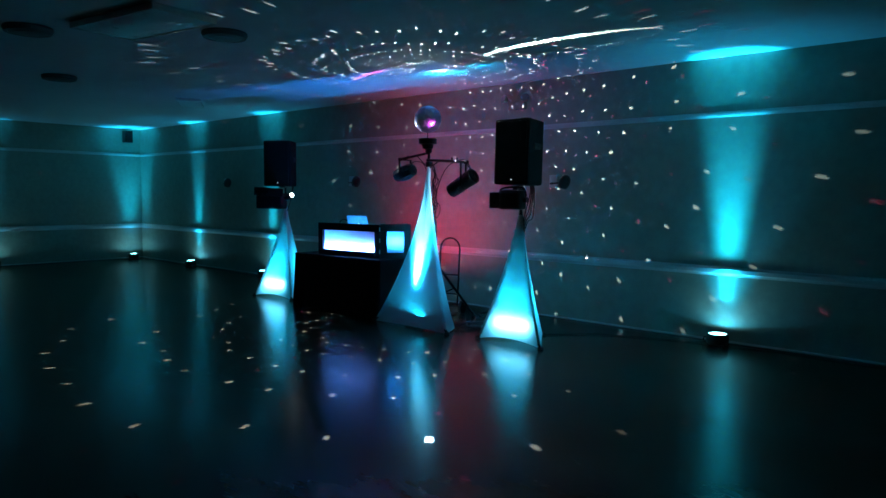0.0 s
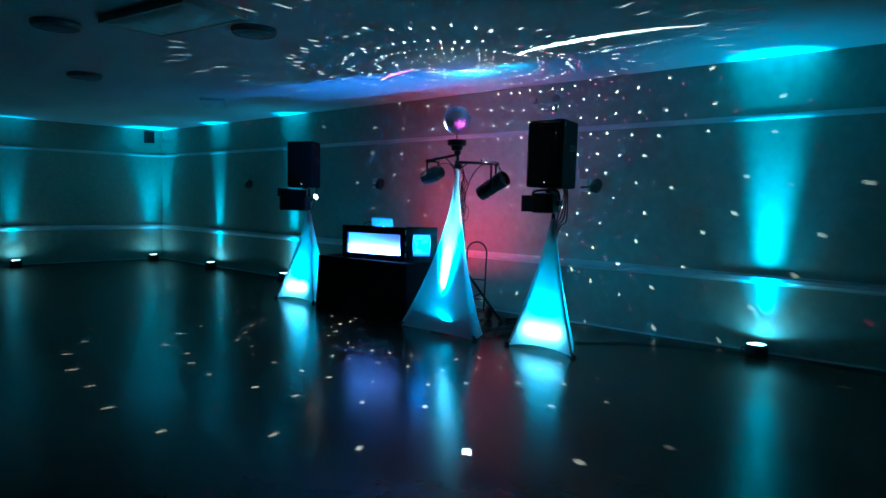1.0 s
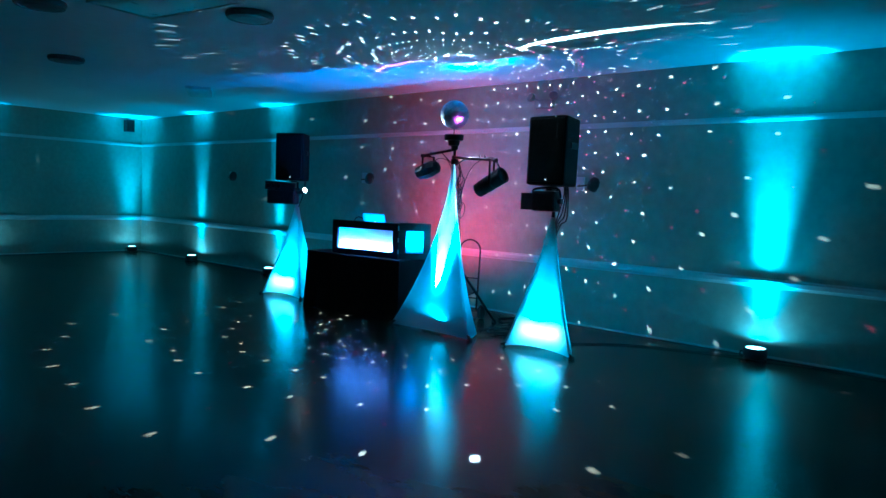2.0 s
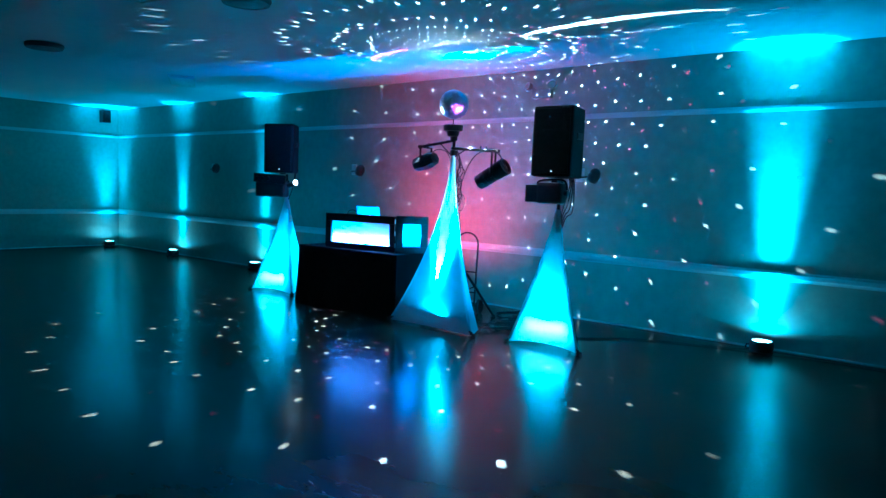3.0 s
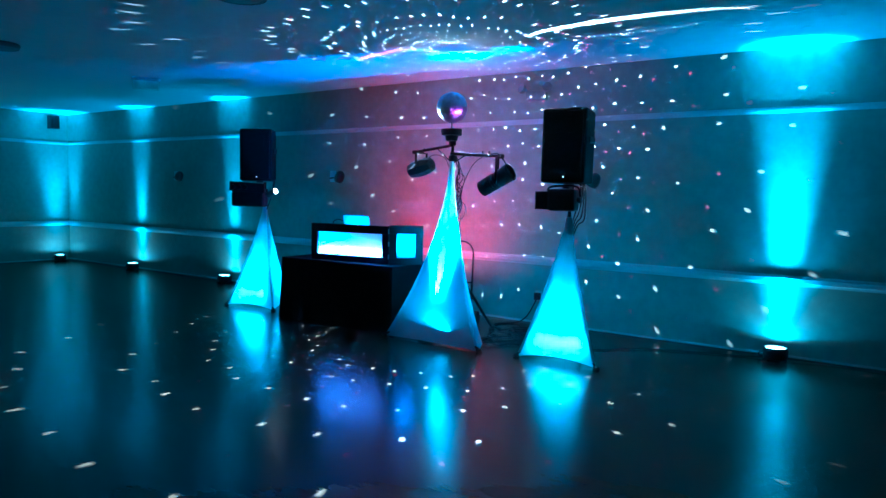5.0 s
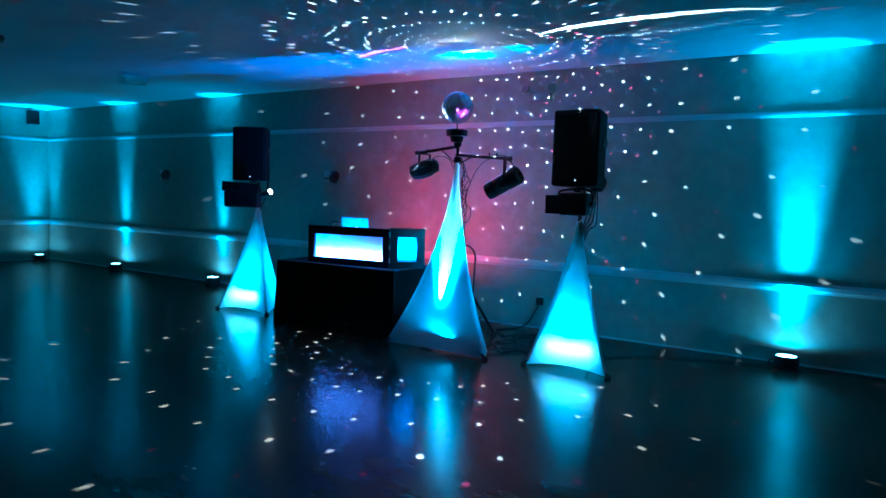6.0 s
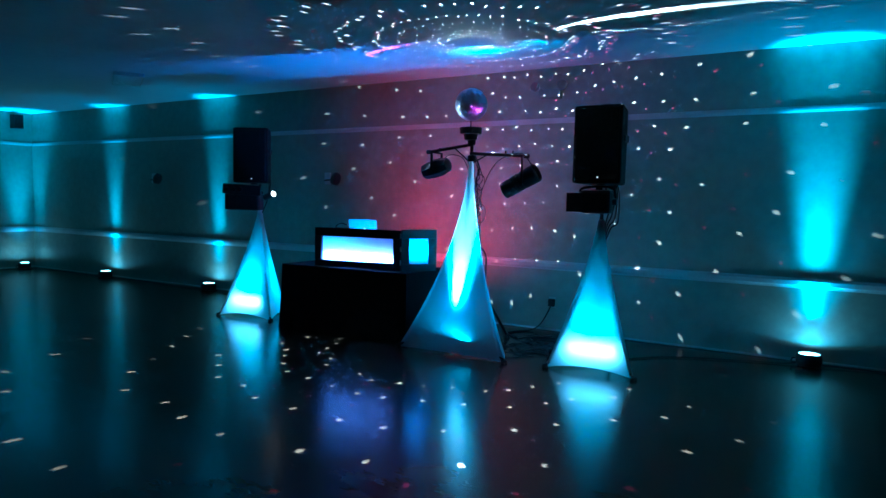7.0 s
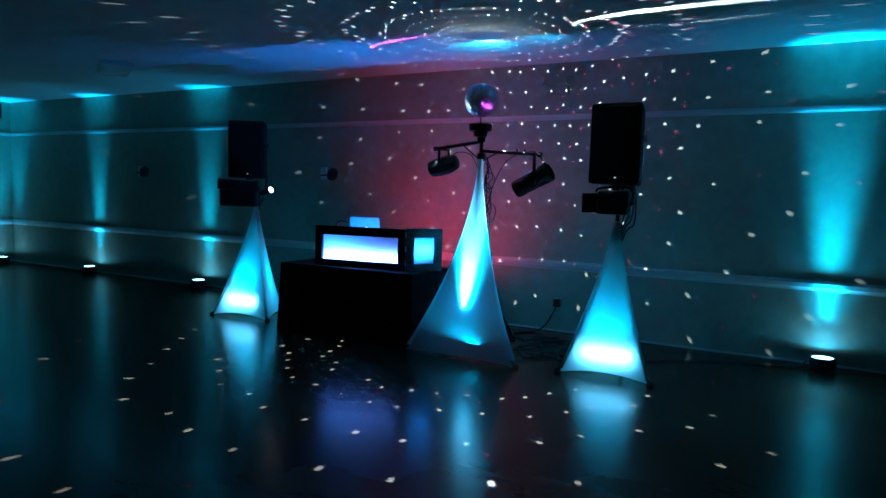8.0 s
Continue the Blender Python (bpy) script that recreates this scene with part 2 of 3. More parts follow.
def lathe(profile, seg=24, bm=None, centre=(0, 0, 0), caps=True):
    """A body turned round z from (radius, height) pairs."""
    bm = bm or bmesh.new()
    c = Vector(centre)
    rings = [[bm.verts.new(c + Vector((r * math.cos(2 * math.pi * k / seg), r * math.sin(2 * math.pi * k / seg), z))) for k in range(seg)] for r, z in profile]
    for r0, r1 in zip(rings, rings[1:]):
        for k in range(seg):
            bm.faces.new((r0[k], r0[(k + 1) % seg], r1[(k + 1) % seg], r1[k]))
    if caps:
        bm.faces.new(rings[0][::-1])
        bm.faces.new(rings[-1])
    return bm


def turned(bm, m):
    bmesh.ops.transform(bm, matrix=m, verts=bm.verts)
    return bm


def sag(a, b, drop, n=10, wiggle=0.0, rng=random):
    """Points of a slack line from a to b."""
    a, b = Vector(a), Vector(b)
    out = []
    for i in range(n + 1):
        k = i / n
        p = a.lerp(b, k) - Vector((0, 0, drop * 4 * k * (1 - k)))
        if wiggle and 0 < i < n:
            p += Vector((rng.uniform(-wiggle, wiggle), rng.uniform(-wiggle, wiggle), 0))
        out.append(p)
    return out


def smooth_line(points, n=6):
    """A rounder line through the points."""
    pts = [Vector(p) for p in points]
    out = []
    for i in range(len(pts) - 1):
        p0, p1, p2, p3 = pts[max(i - 1, 0)], pts[i], pts[i + 1], pts[min(i + 2, len(pts) - 1)]
        for j in range(n):
            t = j / n
            out.append(0.5 * ((2 * p1) + (p2 - p0) * t + (2 * p0 - 5 * p1 + 4 * p2 - p3) * t * t + (3 * p1 - p0 - 3 * p2 + p3) * t ** 3))
    return out + [pts[-1]]


# ---- the hall ----
T = 0.15
structure("floor", box(WEST - T, EAST + T, SOUTH - T, NORTH + T, -0.12, 0), FLOOR, "dark smooth polished dance hall floor", "floor")
structure("ceiling", box(WEST - T, EAST + T, SOUTH - T, NORTH + T, CEIL, CEIL + 0.12), PLASTER, "low smooth painted plaster ceiling of the hall", "ceiling")
structure("wall_north", box(WEST - T, EAST + T, NORTH, NORTH + T, 0, CEIL), WALL, "grey green painted long wall behind the stage gear", "wall")
structure("wall_south", box(WEST - T, EAST + T, SOUTH - T, SOUTH, 0, CEIL), WALL, "grey green painted long wall of the hall", "wall")
structure("wall_west", box(WEST - T, WEST, SOUTH, NORTH, 0, CEIL), WALL, "grey green painted end wall lit by uplights", "wall")
structure("wall_east", box(EAST, EAST + T, SOUTH, NORTH, 0, CEIL), WALL, "grey green painted end wall of the hall", "wall")


def moulding(name, along, at, a0, a1, z0, z1, depth, label):
    """A profiled strip on a wall: stepped, thicker in its middle."""
    bm = bmesh.new()
    h = z1 - z0
    prof = [(0, z0), (depth * 0.45, z0), (depth * 0.6, z0 + 0.18 * h), (depth, z0 + 0.32 * h), (depth, z0 + 0.72 * h), (depth * 0.7, z0 + 0.86 * h), (depth * 0.7, z1), (0, z1)]
    ends = []
    for a in (a0, a1):
        ends.append([bm.verts.new((a, at - d, z) if along == "x" else (at + d, a, z)) for d, z in prof])
    n = len(prof)
    for k in range(n):
        bm.faces.new((ends[0][k], ends[0][(k + 1) % n], ends[1][(k + 1) % n], ends[1][k]))
    bm.faces.new(ends[0])
    bm.faces.new(ends[1][::-1])
    return structure(name, bm, TRIM, label, "trim")


moulding("trim_chair_rail_north", "x", NORTH, WEST + 0.03, EAST, 0.705, 0.805, 0.022, "white painted wooden chair rail along the wall")
moulding("trim_picture_rail_north", "x", NORTH, WEST + 0.03, EAST, 2.375, 2.435, 0.006, "white painted wooden picture rail along the wall")
moulding("trim_chair_rail_west", "y", WEST, SOUTH, NORTH, 0.705, 0.805, 0.022, "white painted wooden chair rail along the wall")
moulding("trim_picture_rail_west", "y", WEST, SOUTH, NORTH, 2.375, 2.435, 0.006, "white painted wooden picture rail along the wall")
moulding("baseboard_north", "x", NORTH, WEST + 0.02, EAST, 0, 0.022, 0.018, "narrow white shoe moulding at the floor")
moulding("baseboard_west", "y", WEST, SOUTH, NORTH, 0, 0.022, 0.018, "narrow white shoe moulding at the floor")


# ---- uplights on the floor ----
def uplight():
    ob = thing("uplight", Matrix(), "small black round LED uplight glowing cyan beside the wall", "uplight", "uplights along the walls")
    shell = part("housing", lathe([(0.085, 0.012), (0.105, 0.02), (0.112, 0.05), (0.112, 0.095), (0.104, 0.118), (0.104, 0.126), (0.094, 0.126), (0.090, 0.112)], 28), BLACK, ob, smooth=False)
    part("lens", lathe([(0.088, 0.1145), (0.088, 0.118), (0.05, 0.121), (0.01, 0.122)], 24), LED, shell, "glowing cyan LED lens")
    for sx in (-1, 1):
        part("foot", box(sx * 0.075 - 0.02, sx * 0.075 + 0.02, -0.09, 0.09, 0, 0.0125, 0.003), RUBBER, ob)
    part("handle", tube([(-0.114, 0, 0.07), (-0.14, 0, 0.068), (-0.148, 0.0, 0.045), (-0.14, 0, 0.022), (-0.110, 0, 0.024)], 0.008), STEEL, ob)
    return ob


first = uplight()
for i, (ux, uy, gain, turn, wide, lean) in enumerate(UPLIGHTS):
    m = pose(ux, uy, 0, 0, 0, turn + 12 * i)
    if i == 0:
        first.matrix_basis = m
    else:
        copy_thing(first, m)


# ---- stands with stretched skirts ----
def skirt(feet, neck, height, power, top_radius, spread=2.0, seg=20, rows=26, open_back=False, lift=0.05):
    """Stretch cloth from three feet to a neck; concave sides, raised hem between the feet."""
    bm = bmesh.new()
    feet = [Vector(f) for f in feet]
    neck = Vector(neck)
    sides = [(0, 1), (1, 2), (2, 0)]
    if open_back:
        sides = [(2, 0), (0, 1), (1, 2)]
    loop = []
    for a, b in sides:
        for k in range(seg):
            s = k / seg
            if open_back and (a, b) != (0, 1):
                s = (0.72 + 0.28 * s) if (a, b) == (2, 0) else 0.28 * s
            p = feet[a].lerp(feet[b], s)
            bow = 4 * s * (1 - s)
            loop.append((p, bow))
    n = len(loop)
    rings = []
    for r in range(rows + 1):
        h = r / rows
        w = (1 - h) ** power
        ring = []
        for p, bow in loop:
            way = Vector((p.x - neck.x, p.y - neck.y, 0))
            unit = way.normalized()
            dist = top_radius + (way.length - top_radius) * w
            dist *= 1 - 0.10 * bow * (1 - h) * (h * 2 if h < 0.5 else 1)
            ring.append(bm.verts.new((neck.x + unit.x * dist, neck.y + unit.y * dist, h * height + lift * bow * (1 - h) ** 6 + 0.006)))
        rings.append(ring)
    for r0, r1 in zip(rings, rings[1:]):
        for k in range(n if not open_back else n - 1):
            bm.faces.new((r0[k], r0[(k + 1) % n], r1[(k + 1) % n], r1[k]))
    return bm


def feet_pads(feet, ob):
    for f in feet:
        part("foot", lathe([(0.03, 0), (0.03, 0.02), (0.02, 0.03)], 12, centre=f), RUBBER, ob)


def speaker_stand(feet, centre, label):
    ob = thing("speaker_stand", Matrix(), label, "speaker stand", "speaker stands with lit skirts")
    cx, cy = centre
    part("pole", tube([(cx, cy, 0.10), (cx, cy, 0.95), (cx, cy, 0.951), (cx, cy, 1.63)], [0.02, 0.02, 0.0175, 0.0175], 14), STEEL, ob, smooth=True)
    part("collar", lathe([(0.03, 0), (0.034, 0.01), (0.034, 0.06), (0.03, 0.07)], 16, centre=(cx, cy, 0.95)), BLACK, ob)
    for f in feet:
        part("leg", tube([(cx, cy, 0.93), (cx + (f[0] - cx) * 0.9, cy + (f[1] - cy) * 0.9, 0.05), (f[0], f[1], 0.02)], 0.011), STEEL, ob)
    feet_pads(feet, ob)
    part("skirt", skirt(feet, (cx, cy, 0), 1.33, 1.26, 0.026), CLOTH, ob, "white stretch cloth skirt lit cyan from inside", smooth=True)
    return ob


R_FEET = [(-4.425, 5.755, 0), (-3.635, 5.785, 0), (-4.02, 6.40, 0)]
R_POLE = (-4.01, 5.93)
L_FEET = [(-8.835, 5.845, 0), (-8.03, 5.940, 0), (-8.28, 6.47, 0)]
L_POLE = (-8.35, 6.08)
speaker_stand(R_FEET, R_POLE, "tripod speaker stand in a glowing cyan stretch cloth skirt")
speaker_stand(L_FEET, L_POLE, "tripod speaker stand in a glowing cyan skirt beside the table")


def loudspeaker(m, label):
    """A moulded two-way box: front at y 0, narrower behind, standing on z 0."""
    ob = thing("loudspeaker", m, label, "loudspeaker", "loudspeakers on stands")
    part("cabinet", box(-0.215, 0.215, 0.0, 0.36, 0, 0.665, 0.028, taper=0.72), CABINET, ob)
    grille = box(-0.185, 0.185, -0.012, 0.004, 0.03, 0.635, 0.006)
    g = part("grille", grille, GRILLE, ob, "black perforated steel grille")
    part("horn", box(-0.12, 0.12, -0.016, -0.0121, 0.44, 0.60, 0.001), GRILLE, g)
    part("badge_light", turned(lathe([(0.006, 0), (0.006, 0.006), (0.003, 0.008)], 10), pose(0.02, -0.012, 0.05, 90, 0, 0)), TINY, ob, "tiny white standby light")
    for sx in (-1, 1):
        part("handle", box(sx * 0.195 - 0.012, sx * 0.195 + 0.012, 0.12, 0.24, 0.36, 0.42, 0.008), BLACK, ob)
    part("pole_socket", lathe([(0.045, -0.02), (0.045, 0.004), (0.03, 0.006)], 16, centre=(0, 0.17, 0)), BLACK, ob)
    return ob


loudspeaker(pose(-4.010, 5.735, 1.65, -1.5, 0, 1), "black loudspeaker cabinet on a pole above a lit skirt")
loudspeaker(pose(-8.40, 5.965, 1.645, 0, 0, 30), "black loudspeaker cabinet on a pole beside the table")


def wash_fixture(m, label, x0, x1, deep):
    """A black effect lamp clamped to the pole under a loudspeaker."""
    ob = thing("effect_light", m, label, "stage light", "effect lights under the loudspeakers")
    part("body", box(x0, x1, -0.10 - deep, -0.10, 0.02, 0.22, 0.03), BLACK, ob)
    part("bracket", box(-0.03, 0.03, -0.12, 0.02, 0.222, 0.245, 0.004), STEEL, ob)
    part("clamp", lathe([(0.03, 0.16), (0.038, 0.17), (0.038, 0.24), (0.03, 0.25)], 14), STEEL, ob)
    return ob


fx = wash_fixture(pose(R_POLE[0], R_POLE[1], 1.375, 0, 0, 4), "black effect light with square barn door under the loudspeaker", -0.135, 0.13, 0.13)
part("barn_door", box(-0.262, -0.132, -0.20, -0.09, 0.03, 0.195, 0.006), BLACK, fx, "square black barn door")
part("knob", tube([(0.125, -0.15, 0.12), (0.165, -0.15, 0.12)], 0.028, 12), BLACK, fx)
part("yoke", tube(smooth_line([(-0.15, -0.16, 0.16), (-0.14, -0.16, 0.23), (0.0, -0.14, 0.25), (0.13, -0.16, 0.235), (0.155, -0.16, 0.15)]), 0.011), STEEL, fx)
fx = wash_fixture(pose(L_POLE[0], L_POLE[1], 1.295, 0, 0, 22), "black multi-lens effect light under the loudspeaker", -0.34, 0.10, 0.16)
part("front_plate", turned(box(-0.36, 0.12, -0.29, -0.262, 0.20, 0.32, 0.008), pose(0, 0, 0, 0, 3, 0)), BLACK, fx)
for k in range(3):
    part("lens", turned(lathe([(0.032, 0), (0.028, 0.015), (0.01, 0.02)], 14), pose(-0.29 + 0.085 * k, -0.291, 0.265, 90, 0, 0)), STEEL, fx, "small dark lens")

pin = thing("pin_spot_light", pose(-7.965, 5.90, 1.51), "small black pin spot with a bright white lens", "stage light")
aim = look((0, 0, 0), BALL - Vector((-7.965, 5.90, 1.51)))
pin_can = part("can", turned(lathe([(0.028, -0.02), (0.036, 0.0), (0.036, 0.12), (0.02, 0.14)], 16), aim), BLACK, pin, smooth=False)
part("lens", turned(lathe([(0.033, -0.021), (0.033, -0.023), (0.01, -0.026)], 16), aim), PIN, pin_can, "bright white lens")
part("arm", tube([(-0.03, 0.02, -0.02), (-0.16, 0.08, -0.03), (-0.42, 0.18, -0.02)], 0.012), STEEL, pin)


# ---- lighting stand with the mirror ball ----
M_FEET = [(-5.994, 5.696, 0), (-4.796, 5.676, 0), (-5.304, 6.764, 0)]
HX, HY = -5.325, 5.93
stand = thing("lighting_stand", Matrix(), "black tripod lighting stand with a glowing cyan cloth front", "lighting stand")
part("pole", tube([(HX, HY, 0.16), (HX, HY, 1.2), (HX, HY, 1.201), (HX, HY, 2.10)], [0.022, 0.022, 0.017, 0.017], 14), STEEL, stand, smooth=True)
for f in M_FEET:
    part("leg", tube([(HX, HY, 0.86 if f[1] > HY else 0.30), (f[0], f[1], 0.02)], 0.016), STEEL, stand)
    part("brace", tube([(HX, HY, 0.30 if f[1] > HY else 0.10), (HX + (f[0] - HX) * 0.55, HY + (f[1] - HY) * 0.55, 0.40 if f[1] > HY else 0.14)], 0.008), STEEL, stand)
feet_pads(M_FEET, stand)
for z, r in ((0.85, 0.04), (1.17, 0.034), (1.86, 0.034), (2.02, 0.03)):
    part("collar", lathe([(r, 0), (r + 0.006, 0.01), (r + 0.006, 0.05), (r, 0.06)], 16, centre=(HX, HY, z)), BLACK, stand)
part("skirt", skirt(M_FEET, (HX, HY, 0), 1.90, 1.75, 0.024, open_back=True, lift=0.012), CLOTH, stand, "white stretch cloth front lit cyan from below", smooth=True)
B0, B1 = Vector((-5.852, 5.985, 1.966)), Vector((-4.721, 5.885, 1.900))
part("crossbar", tube([B0, (HX - 0.01, HY - 0.005, 2.022)], 0.016, 12), STEEL, stand)
part("crossbar", tube([(HX + 0.005, HY - 0.035, 1.938), B1], 0.016, 12), STEEL, stand)
part("brace", tube([(HX, HY, 1.84), (HX - 0.20, HY + 0.01, 1.995)], 0.007), STEEL, stand)
part("brace", tube([(HX, HY, 1.84), (HX + 0.20, HY - 0.04, 1.925)], 0.007), STEEL, stand)
for e in (B0, B1):
    part("end_cap", tube([e + Vector((-0.02, 0, 0.0)), e + Vector((0.02, 0, 0.0))], 0.021, 12), RUBBER, stand)
for k in (0.12, 0.80, 0.87):
    part("wing_bolt", tube([B0.lerp(B1, k) + Vector((0, 0, 0.01)), B0.lerp(B1, k) + Vector((0, 0, 0.045))], 0.009), STEEL, stand)


def cone_can():
    """Round stage lamp hung from the bar by two straps."""
    ob = thing("par_can", pose(-4.775, 5.90, 1.672), "black round par can hanging tilted from the crossbar", "stage light", "lamps on the crossbar")
    tilt = Matrix.Rotation(radians(-28), 4, "Y") @ Matrix.Rotation(radians(90), 4, "Y")
    body = lathe([(0.055, -0.20), (0.078, -0.19), (0.082, -0.12), (0.078, -0.11), (0.078, 0.02), (0.084, 0.03), (0.088, 0.17), (0.080, 0.175), (0.076, 0.14)], 24)
    can = part("can", turned(body, tilt), BLACK, ob)
    part("front_lens", turned(lathe([(0.074, 0.135), (0.074, 0.140), (0.02, 0.148)], 20), tilt), STEEL, can)
    for z in (-0.08, -0.05, -0.02):
        part("cooling_rib", turned(lathe([(0.0775, z), (0.083, z + 0.003), (0.083, z + 0.009), (0.0775, z + 0.012)], 24, caps=False), tilt), BLACK, can)
    for dx in (-0.045, 0.045):
        part("strap", box(dx - 0.009, dx + 0.009, -0.105 if dx > 0 else 0.088, -0.090 if dx > 0 else 0.103, -0.04, 0.235, 0.003), STEEL, ob)
        part("strap_arm", box(dx - 0.009, dx + 0.009, -0.105, 0.02, 0.222, 0.236, 0.003) if dx > 0 else box(dx - 0.009, dx + 0.009, -0.03, 0.103, 0.222, 0.236, 0.003), STEEL, ob)
    part("safety_wire", tube(sag((0.02, 0, 0.23), (0.16, 0, 0.06), -0.02), 0.004, 6), STEEL, ob)
    return ob


def scanner_can():
    ob = thing("par_can", pose(-5.745, 5.96, 1.80), "black faceted stage lamp hanging from the crossbar", "stage light", "lamps on the crossbar")
    tilt = Matrix.Rotation(radians(76), 4, "Y")
    part("can", turned(lathe([(0.05, -0.155), (0.075, -0.14), (0.092, -0.03), (0.092, 0.06), (0.070, 0.14), (0.05, 0.15)], 8), tilt), BLACK, ob)
    part("rear_lens", turned(lathe([(0.048, 0.1505), (0.048, 0.154), (0.02, 0.158)], 12), tilt), STEEL, ob)
    for dy in (-0.095, 0.095):
        part("strap", box(-0.012, 0.012, dy - 0.005, dy + 0.005, -0.01, 0.15, 0.002), STEEL, ob)
    part("bridge", box(-0.012, 0.012, -0.10, 0.10, 0.145, 0.158, 0.002), STEEL, ob)
    part("clamp", box(-0.022, 0.022, -0.022, 0.022, 0.155, 0.185, 0.004), STEEL, ob)
    return ob


cone_can()
scanner_can()


def mirror_ball():
    ob = thing("mirror_ball", Matrix.Translation(BALL), "glittering mirror ball turning on a small black motor", "mirror ball")
    rng = random.Random(7)
    bm = bmesh.new()
    R, step, lap = 0.155, radians(7.15), radians(0.4)

    def at(lat, lon, r):
        return bm.verts.new((r * math.cos(lat) * math.cos(lon), r * math.cos(lat) * math.sin(lon), r * math.sin(lat)))

    # one ring of tiles for each ring of dots; as if lit from the foot of the ball, a ring holds fewer tiles the lower
    # it throws
    for row in range(-13, 14):
        mid = radians(11.35 - 7.15) + row * step
        low, high = max(mid - step / 2 - lap, -math.pi / 2 + 0.001), min(mid + step / 2 + lap, math.pi / 2 - 0.001)
        if high <= low:
            continue
        cols = max(38 if mid > radians(-72) else 16, round((74 if mid < radians(36) else 54 if mid < radians(45) else 38) * math.cos((math.pi / 2 - mid) / 2)))
        dn = 2 * math.pi / cols
        shift = rng.uniform(0, dn)
        r = R if row % 2 else R + 0.0006
        for j in range(cols):
            lon0 = shift + j * dn
            out = [at(a, b, r) for a, b in ((low, lon0), (low, lon0 + dn), (high, lon0 + dn), (high, lon0))]
            if mid > radians(72) or mid < radians(-82) or rng.random() < 0.05:
                bm.faces.new(out)
                continue
            # pinhole in the tile for the added inner lamps, sized by its dot
            way = Vector((math.cos(mid) * math.cos(lon0 + dn / 2), math.cos(mid) * math.sin(lon0 + dn / 2), math.sin(mid)))
            far = min((lim - c0) / w for c0, w, lim in ((BALL.z, way.z, CEIL if way.z > 0 else 0.0), (BALL.y, way.y, NORTH if way.y > 0 else SOUTH), (BALL.x, way.x, EAST if way.x > 0 else WEST)) if abs(w) > 1e-6)
            half = (0.0036 + 0.0037 * min(far, 6.0)) / far * rng.uniform(0.8, 1.15) * (1.0 if mid < radians(29) else 0.8 if mid < radians(36) else 0.55)
            hw = min(half / math.cos(mid), dn * 0.18) * rng.uniform(0.85, 1.1)
            la, lo = mid + rng.uniform(-0.14, 0.14) * step, lon0 + dn / 2 + rng.uniform(-0.12, 0.12) * dn
            lean = rng.uniform(-0.3, 0.3) * hw
            inn = [at(a, b, r) for a, b in ((la - half, lo - hw + lean), (la - half, lo + hw + lean), (la + half, lo + hw - lean), (la + half, lo - hw - lean))]
            for k in range(4):
                bm.faces.new((out[k], out[(k + 1) % 4], inn[(k + 1) % 4], inn[k]))
    # added black shell with the same pinholes, keeps the lit inside from showing
    inner_lining = turned(bm.copy(), Matrix.Diagonal((0.965, 0.965, 0.965, 1)))
    part("mirror_tiles", bm, MIRROR, ob, "square silver mirror tiles")
    part("inner_lining", inner_lining, BALL_LINING, ob, "added black lining that hides the lamps inside the ball")
    part("rod", tube([(0, 0, -0.225), (0, 0, -0.15)], 0.006), STEEL, ob)
    part("motor", lathe([(0.085, -0.285), (0.105, -0.28), (0.108, -0.225), (0.10, -0.218)], 20), BLACK, ob)
    part("mount", lathe([(0.028, -0.40), (0.028, -0.345), (0.06, -0.335), (0.07, -0.285)], 16), BLACK, ob)
    return ob


mirror_ball()



def light_slot_box(lamp_at, base_z, centre, half_x, half_y, start, stop, thick, gap, label):
    """An added flat round lamp box with a curved slot in its lid; the slot throws an arc of an ellipse on the ceiling.
    """
    ob = thing("light_slot_box", pose(lamp_at.x, lamp_at.y, base_z), label, "stage light")
    lid = lamp_at.z + gap - base_z
    scale = gap / (CEIL - lamp_at.z)
    reach = (max(abs(centre[0] - lamp_at.x) + half_x, abs(centre[1] - lamp_at.y) + half_y) + 0.25) * scale
    part("housing", lathe([(reach, lid + 0.0005), (reach, 0.0), (0.002, 0.0)], 40, caps=False), BLACK, ob)
    bm = bmesh.new()
    outer, inner, rim = [], [], []
    n = 72
    for k in range(n):
        a = 2 * math.pi * k / n
        ca, sa = math.cos(a), math.sin(a)
        span = (math.degrees(a) - start) / (stop - start)
        swell = math.sin(math.pi * span) if 0 < span < 1 else 0.0
        ox, oy = centre[0] - lamp_at.x + half_x * ca, centre[1] - lamp_at.y + half_y * sa
        t = thick[0] + thick[1] * swell ** 0.6
        ix, iy = ox - t * 0.35 * ca, oy - t * sa
        outer.append(bm.verts.new((ox * scale, oy * scale, lid)))
        inner.append(bm.verts.new((ix * scale, iy * scale, lid)))
        rim.append(bm.verts.new((reach * ca, reach * sa, lid)))
    for k in range(n):
        bm.faces.new((outer[k], outer[(k + 1) % n], rim[(k + 1) % n], rim[k]))
    bm.faces.new(inner)
    part("slot_plate", bm, BLACK, ob)
    return ob


# both boxes are invented, set out of view to shape ring and arc
light_slot_box(RING_LAMP, 2.309, (-3.485, 5.885), 0.97, 0.29, 170, 375, (0.004, 0.11), 0.022, "added black slot box on the loudspeaker, shapes the ceiling ring")
light_slot_box(ARC_LAMP, 0.7395, (-5.68, 6.02), 0.97, 0.30, 165, 262, (0.0, 0.05), 0.03, "added black slot box behind the booth, shapes the ceiling arc")

# ---- booth: table, cloth, front panel, laptop ----
TAB = pose(-6.785, 6.115, 0, 0, 0, 1.0)
table = thing("folding_table", TAB, "folding table hidden under a black cloth", "table")
